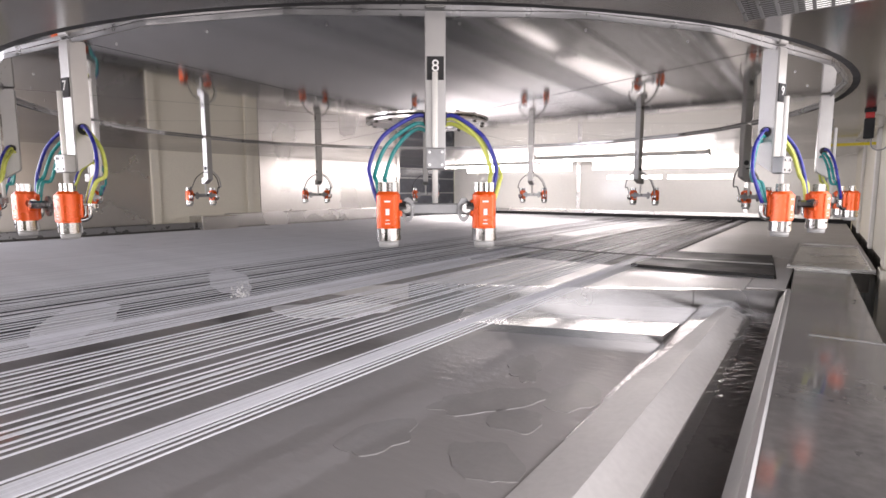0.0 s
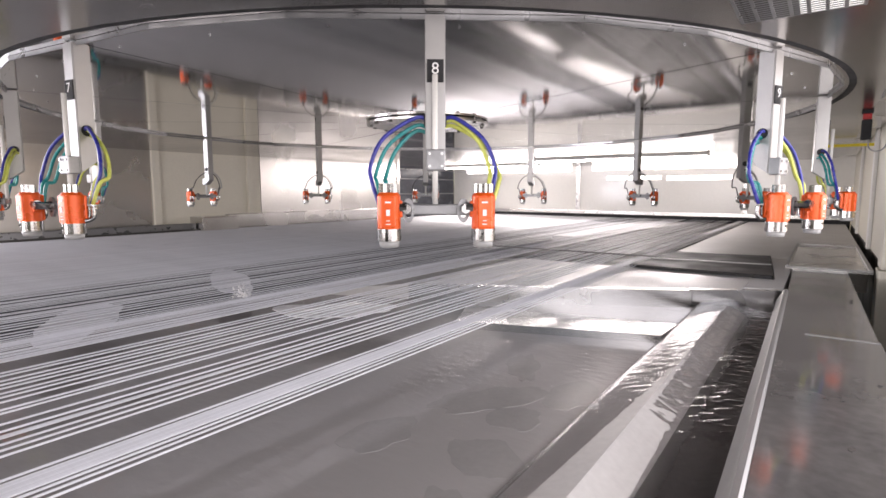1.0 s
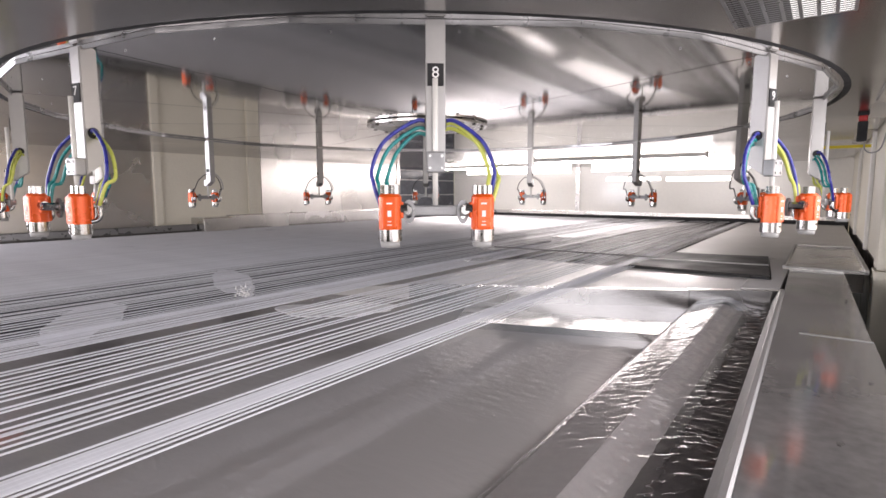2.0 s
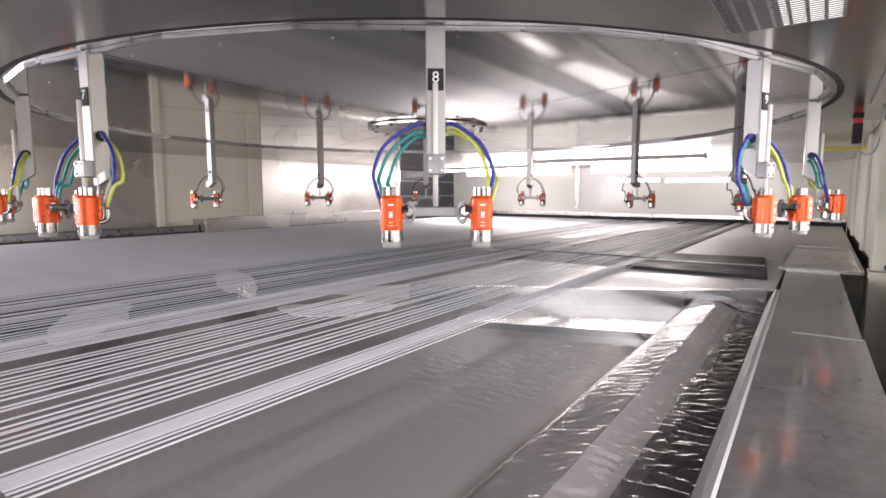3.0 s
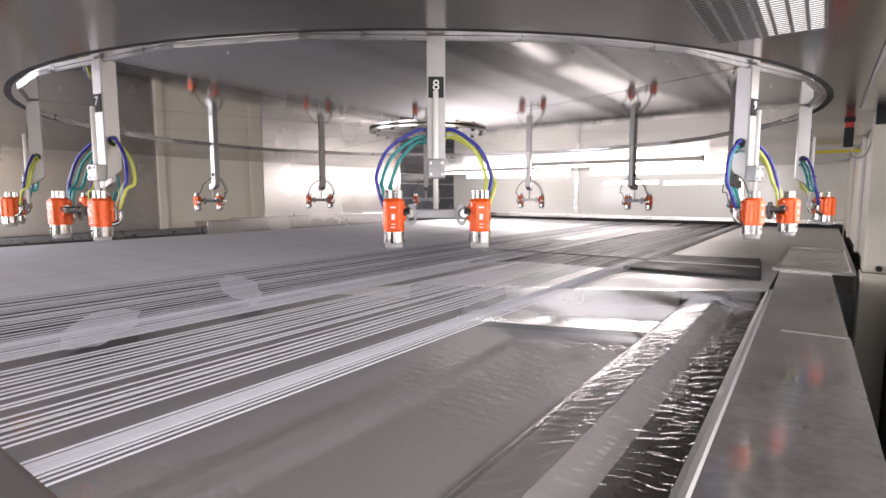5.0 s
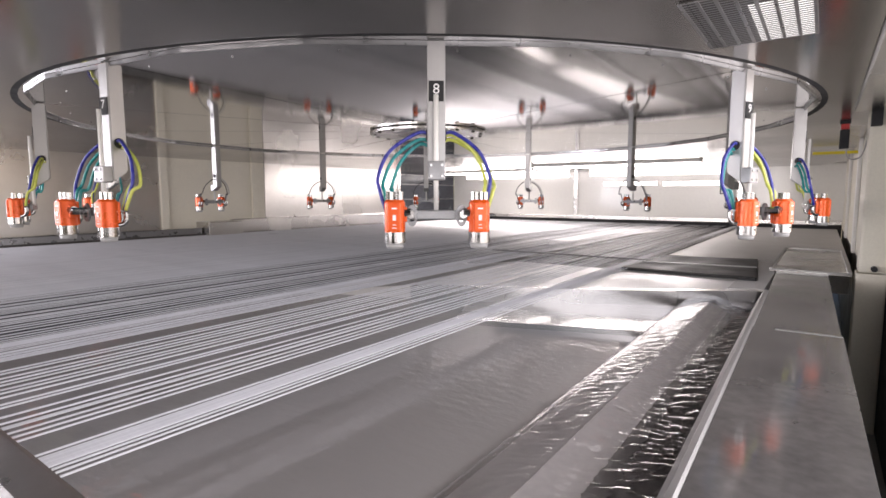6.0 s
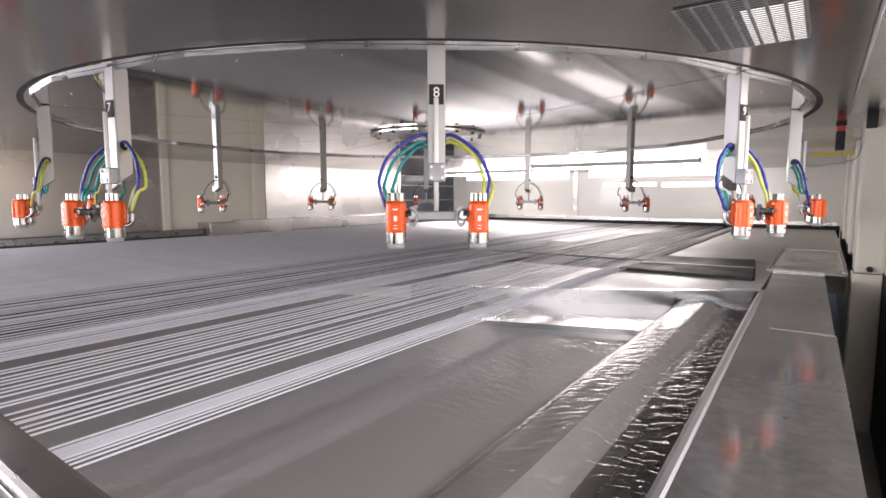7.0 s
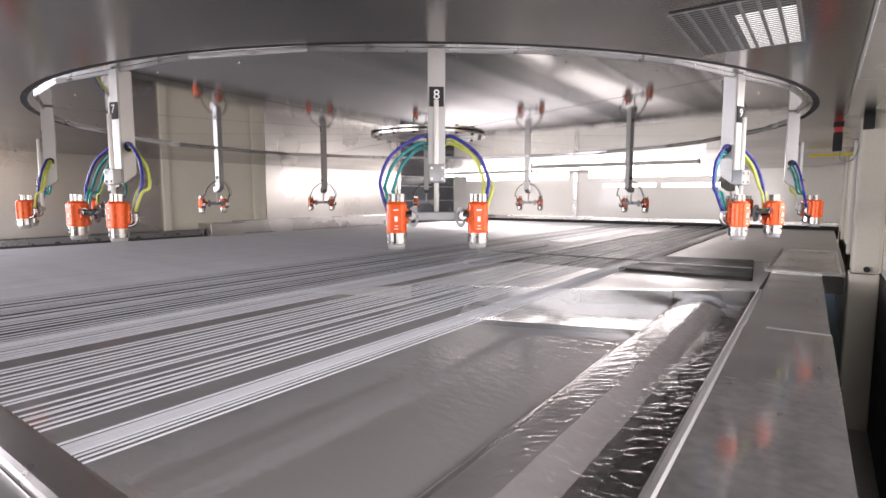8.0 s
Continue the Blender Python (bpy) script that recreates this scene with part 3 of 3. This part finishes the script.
# tilted plate added for the water's bright reflection, then divider and plates beyond it
bm = NB()
for c, z in (((-0.965, 1.40), -0.16), ((-0.395, 1.605), -0.16), ((-0.395, 1.825), -0.16), ((-1.09, 1.66), -0.16)):
    bm.verts.new((*c, z))
for c, z in (((-0.965, 1.40), -0.0535), ((-0.395, 1.605), -0.0535), ((-0.395, 1.825), -0.0660), ((-1.09, 1.66), -0.0670)):
    bm.verts.new((*c, z))
bm.verts.ensure_lookup_table()
for f in ((0, 1, 5, 4), (1, 2, 6, 5), (2, 3, 7, 6), (3, 0, 4, 7), (4, 5, 6, 7), (3, 2, 1, 0)):
    bm.faces.new([bm.verts[k] for k in f])
bmesh.ops.recalc_face_normals(bm, faces=bm.faces)
tagged(part("reflection_plate", bm, TRAY), "tilted steel plate added for the bright band reflected in the tray water", "plate")
div = thing("divider", I4, "slanted upright steel divider in the tray", "divider")
part("sheet", slab(NB(), [(-1.35, 1.634), (-0.42, 2.16), (-0.44, 2.19), (-1.36, 1.66)], -0.16, -0.012), STEEL, div)
part("sheet", slab(NB(), [(-0.418, 2.161), (-0.126, 2.33), (-0.126, 2.36), (-0.438, 2.191)], -0.16, -0.009), STEEL, div)
tagged(part("cover_plate", slab(NB(), [(-1.365, 1.664), (-0.44, 2.194), (-0.272, 2.29), (-0.272, 2.64), (-1.365, 2.64)], -0.16, -0.014), WETPLATE), "pale steel cover plate", "plate")
bm = NB()
for (cx_, cy_), z in (((-1.367, 1.664), -0.014), ((-1.367, 2.64), -0.014), ((-1.940, 2.64), -0.080), ((-1.940, 1.45), -0.080)):
    bm.verts.new((cx_, cy_, z))
    bm.verts.new((cx_, cy_, -0.16))
bm.verts.ensure_lookup_table()
for f in ((0, 2, 4, 6), (1, 7, 5, 3), (0, 1, 3, 2), (2, 3, 5, 4), (4, 5, 7, 6), (6, 7, 1, 0)):
    bm.faces.new([bm.verts[k] for k in f])
bmesh.ops.recalc_face_normals(bm, faces=bm.faces)
tagged(part("sloping_plate", bm, MATT), "steel plate that slopes down into the wash water", "plate")
dp = thing("dark_plate", I4, "dark grey split plate beside the cords", "plate")
part("front_half", slab(NB(), [(-0.789, 2.645), (-0.196, 2.645), (-0.226, 3.005), (-0.765, 2.925)], -0.16, 0.000), DARKPLATE, dp)
part("rear_half", slab(NB(), [(-0.763, 2.95), (-0.228, 3.03), (-0.260, 3.425), (-0.742, 3.30)], -0.16, 0.002), DARKPLATE, dp)
part("joint_strip", slab(NB(), [(-0.7645, 2.928), (-0.2265, 3.008), (-0.2275, 3.027), (-0.7635, 2.947)], -0.16, 0.004), ALU, dp, "bright joint strip")
part("corner_block", box(NB(), -0.262, -0.200, 2.606, 2.640, -0.10, -0.003, 0.003), BLACK, dp, "black corner block")
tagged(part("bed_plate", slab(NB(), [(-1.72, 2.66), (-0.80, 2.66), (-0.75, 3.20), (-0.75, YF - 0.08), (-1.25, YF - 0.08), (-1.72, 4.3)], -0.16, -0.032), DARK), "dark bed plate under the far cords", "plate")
# pale plate added so that the far floor looks strongly lit
tagged(part("floor_brightener", slab(NB(), [(-1.945, 4.31), (-1.728, 4.31), (-1.258, YF - 0.08), (-1.945, YF - 0.08)], -0.16, -0.032), WETPLATE), "pale steel plate added to brighten the floor under the far cords", "plate")
tagged(part("support_wire", rod(NB(), (-1.75, 2.985, 0.002), (-0.745, 3.015, 0.002), 0.0035, 8), ALU), "thin bright wire that carries the cords", "wire")
tagged(part("deck_plate", slab(NB(), [(-0.268, 2.33), (-0.146, 2.37), (-0.146, 3.425), (-0.256, 3.425), (-0.190, 2.642), (-0.190, 2.600), (-0.268, 2.600)], -0.16, -0.010), MATT), "grey steel deck plate beside the rail", "plate")
tagged(part("end_plate", box(NB(), -0.74, 0.16, 3.43, YF - 0.06, -0.16, -0.006, 0.003), MATT), "grey steel deck plate", "plate")
drip = thing("drip_tray", I4, "shallow bright steel drip tray on the rail", "tray")
part("base", box(NB(), -0.17, 0.15, 2.96, 4.2, -0.005, 0.002), STEEL, drip)
part("side", box(NB(), -0.17, -0.158, 2.96, 4.2, 0.003, 0.014, 0.002), ALU, drip)
part("side", box(NB(), 0.135, 0.15, 2.96, 4.2, 0.003, 0.014, 0.002), ALU, drip)
part("side", box(NB(), -0.157, 0.134, 2.96, 2.97, 0.003, 0.010, 0.002), ALU, drip)
part("side", box(NB(), -0.157, 0.134, 4.19, 4.2, 0.003, 0.014, 0.002), ALU, drip)
cb = thing("cross_bar", I4, "rounded steel bar across the cords at the tray end", "bar")
part("bar", box(NB(), -2.2, -0.5, 0.125, 0.185, -0.02, 0.02, 0.009), ALUDARK, cb)
part("flange", box(NB(), -2.2, -0.5, 0.02, 0.1245, -0.02, 0.004, 0.003), STEEL, cb, "flat bright flange")

# ---- right side ----
wr = thing("wall_right", I4, "cream framed side wall with glass doors", "wall", kind="structure")
part("plinth", box(NB(), 0.27, 0.32, YB, 2.98, -0.7, 0.02, 0.004), BLACK, wr, "black lower panel")
part("pillar", box(NB(), 0.160, 0.268, 2.90, 3.05, -0.7, 0.020, 0.006), CREAM, wr)
part("pillar", box(NB(), 0.166, 0.270, 2.89, 3.05, 0.024, 0.80, 0.012), CREAM, wr)
part("panel", box(NB(), 0.205, 0.26, 3.06, 4.2, 0.0, 1.25, 0.004), CREAM, wr)
part("panel", box(NB(), 0.205, 0.26, 4.21, YF, 0.0, 1.25, 0.004), CREAM, wr)
part("panel", box(NB(), 0.205, 0.26, 3.06, YF, -0.7, -0.004, 0.004), DARK, wr)
part("frame_post", box(NB(), 0.185, 0.204, 4.15, 4.26, 0.0, 1.2, 0.004), WHITEP, wr)
part("frame_post", box(NB(), 0.185, 0.204, 5.6, 5.7, 0.0, 1.2, 0.004), WHITEP, wr)
part("soffit", box(NB(), 0.104, 0.20, YB, YF, 0.722, 0.74, 0.002), STEEL, wr)
part("edge_trim", box(NB(), 0.1015, 0.108, YB, 2.6, 0.692, 0.7215, 0.0015), ALU, wr, "bright folded edge")
part("upper_panel", box(NB(), 0.201, 0.32, YB, 2.885, 0.86, 1.25, 0.004), DARK, wr)
for y0, y1 in ((2.83, 2.885), (1.2, 1.26), (-0.6, -0.54)):
    part("window_frame", box(NB(), 0.272, 0.31, y0, y1, 0.024, 0.855, 0.004), WHITEP, wr)
part("window_frame", box(NB(), 0.272, 0.31, -0.54, 2.829, 0.024, 0.055, 0.004), WHITEP, wr)
lim = thing("limit_switch", pose(0.188, 2.87, 0), "black box switch on the cream pillar", "switch")
part("case", box(NB(), -0.019, 0.019, -0.03, 0.019, 0.655, 0.742, 0.004), BLACK, lim)
part("bracket", box(NB(), -0.006, 0.008, -0.012, 0.019, 0.744, 0.775, 0.002), ALU, lim)
sen = thing("light_barrier", pose(0.085, 3.0, 0), "black sensor with a red cap under the ceiling edge", "sensor")
part("case", box(NB(), -0.018, 0.018, -0.02, 0.02, 0.575, 0.66, 0.004), BLACK, sen)
part("cap", box(NB(), -0.016, 0.016, -0.018, 0.018, 0.6605, 0.685, 0.004), RED, sen, "red cap")
part("bracket", box(NB(), -0.02, 0.02, -0.02, 0.02, 0.6855, 0.712, 0.003), BLACK, sen)
part("cable", sweep(NB(), [(0.01, 0, 0.577), (0.014, 0, 0.54), (0.04, 0.0, 0.525), (0.07, 0, 0.55), (0.09, 0, 0.66)], 0.003), NOZZLE, sen, "grey cable")
box_knob = tagged(part("door_stop", rod(NB(), (0.22, 2.89, 0.045), (0.22, 2.865, 0.045), 0.012, 14), BLACK), "small round black stop on the pillar", "door stop")

# ventilation grille in the ceiling
gr = thing("ceiling_vent", pose(-0.105, 1.15, ZC), "steel ventilation grille with bright slots", "vent")
# lit and unlit slots are put into glowing and dark backings
part("backing", box(NB(), -0.095, 0.002, -0.17, 0.17, -0.003, -0.001), DARK, gr, "dark backing for the unlit slots")
part("backing", box(NB(), 0.0025, 0.10, -0.10, 0.17, -0.003, -0.001), SLOT_GLOW, gr, "glowing backing that stands for light behind the slots")
part("backing", box(NB(), 0.0025, 0.10, -0.17, -0.101, -0.003, -0.001), DARK, gr, "dark backing for the unlit slots")
for k in range(8):
    x_ = -0.095 + k * 0.0279
    part("mullion", box(NB(), x_ - 0.003, x_ + 0.003, -0.17, 0.17, -0.0052, -0.0032), GREYP, gr)
slat_me = part("slat", box(NB(), -0.094, 0.099, -0.0030, 0.0030, -0.0042, -0.0034), GREYP, gr)
slat_me.location = (0, -0.166, 0)
for k in range(1, 26):
    shared("slat", slat_me.data, gr, pose(0, -0.166 + k * 0.0133, 0))

# yellow marking strip far along the side
tagged(part("warning_strip", box(NB(), -0.06, 0.2045, 4.60, 4.612, 0.652, 0.672, 0.002), TAPE), "yellow warning strip held by the side panel", "strip")

# assumed back wall behind the camera, out of view, with its doorway
wb = thing("wall_back", I4, "unseen low steel wall behind the camera, open above", "wall", kind="structure")
part("panel", box(NB(), XL, XR + 0.1, YB - 0.06, YB, -0.7, 0.05), WALL, wb)


# ---- lamps ----
for x0, x1, ly in ((-4.6, -2.95, 6.1), (-2.60, -0.9, 5.3)):
    lt = thing("strip_light", Matrix.Translation(((x0 + x1) / 2, ly, ZC)), "long white fluorescent strip light under the ceiling", "lamp", "strip lights at the end wall")
    h = (x1 - x0) / 2
    part("housing", box(NB(), -h, h, -0.06, 0.06, -0.03, 0.0, 0.004), WHITEP, lt)
    part("tube", box(NB(), -h + 0.02, h - 0.02, -0.04, 0.04, -0.045, -0.03, 0.004), LAMP, lt)
for x0, x1, z0, z1 in ((-4.72, -2.96, 0.625, 0.700), (-2.66, -0.76, 0.630, 0.705), (-2.45, -1.75, 0.50, 0.545), (-1.68, -0.95, 0.49, 0.54)):
    lp = thing("wall_light", Matrix.Translation(((x0 + x1) / 2, YF, (z0 + z1) / 2)), "bright flat light panel on the white end wall", "lamp", "light panels on the end wall")
    hx, hz = (x1 - x0) / 2, (z1 - z0) / 2
    part("frame", box(NB(), -hx - 0.008, hx + 0.008, -0.010, -0.001, -hz - 0.008, hz + 0.008, 0.002), WHITEP, lp)
    part("diffuser", box(NB(), -hx, hx, -0.014, -0.0105, -hz, hz), PANELGLOW, lp, "glowing white diffuser")
# unseen area lamps added to strengthen the strip lights and brighten the end wall
area_lamp("strip_fill_lamp", look((-2.6, 6.0, 0.69), (-2.7, 5.3, -0.2)), 3.3, 0.3, 37)
area_lamp("wall_fill_lamp", look((-2.4, 6.2, 0.68), (-2.4, 6.95, 0.15)), 4.0, 0.2, 8)
area_lamp("window_lamp", look((0.31, 0.8, 0.52), (-2, 0.8, 0.35)), 2.6, 0.75, 18, (0.96, 0.98, 1))
# soft light added behind the camera, where no source is in view
area_lamp("rear_fill_lamp", look((-2.0, YB + 0.1, 0.62), (-2.0, 2, 0.3)), 2.6, 1.1, 84)
# added fill light from the left for the dim cords; no window is known
area_lamp("left_fill_lamp", look((XL - 0.02, -0.6, 0.42), (-2, -0.3, 0.3)), 2.4, 0.55, 60, (0.86, 0.91, 1.0))


def motions():
    rows = []
    for t, rise, along in ((0, -0.0092, 0.0), (0.5, -0.005, -0.12), (1.0, -0.001, -0.26), (1.5, 0.003, -0.42), (2.2, 0.008, -0.66), (3.0, 0.011, -0.90), (4.5, 0.0115, -1.12), (6.0, 0.012, -1.34), (8.0, 0.012, -1.62)):
        rows.append((t, pose(0, along, rise + 0.008 * along)))
    walk(spill, rows)
    walk(pool, [(t, Matrix.Translation((0, 0, z)) @ POOL) for t, z in ((0, 0), (3.4, 0), (3.8, -0.015), (4.3, -0.080), (8.0, -0.080))])
    walk(splash, [(t, pose(0, 0, z)) for t, z in ((0, 0), (0.4, 0.006), (0.8, -0.004), (1.2, 0.005), (1.7, 0.0), (2.3, 0.006), (2.8, -0.002), (3.3, 0.005), (3.9, 0.0), (4.4, 0.004), (4.8, -0.004), (5.6, -0.16), (8.0, -0.16))])
    for film_sheet, rest in sheets:
        walk(film_sheet, [(t, Matrix.Translation((0, 0, z)) @ rest) for t, z in ((0, 0), (4.6, 0), (5.0, -0.02), (5.8, -0.085), (8.0, -0.085))])
    walk(water, [(t, pose(0, -0.03 * t, z)) for t, z in ((0, -0.0030), (0.8, -0.0024), (1.7, -0.0014), (2.8, 0.0), (3.6, 0.0012), (4.4, 0.0032), (6.0, 0.0036), (8.0, 0.0036))])


motions()
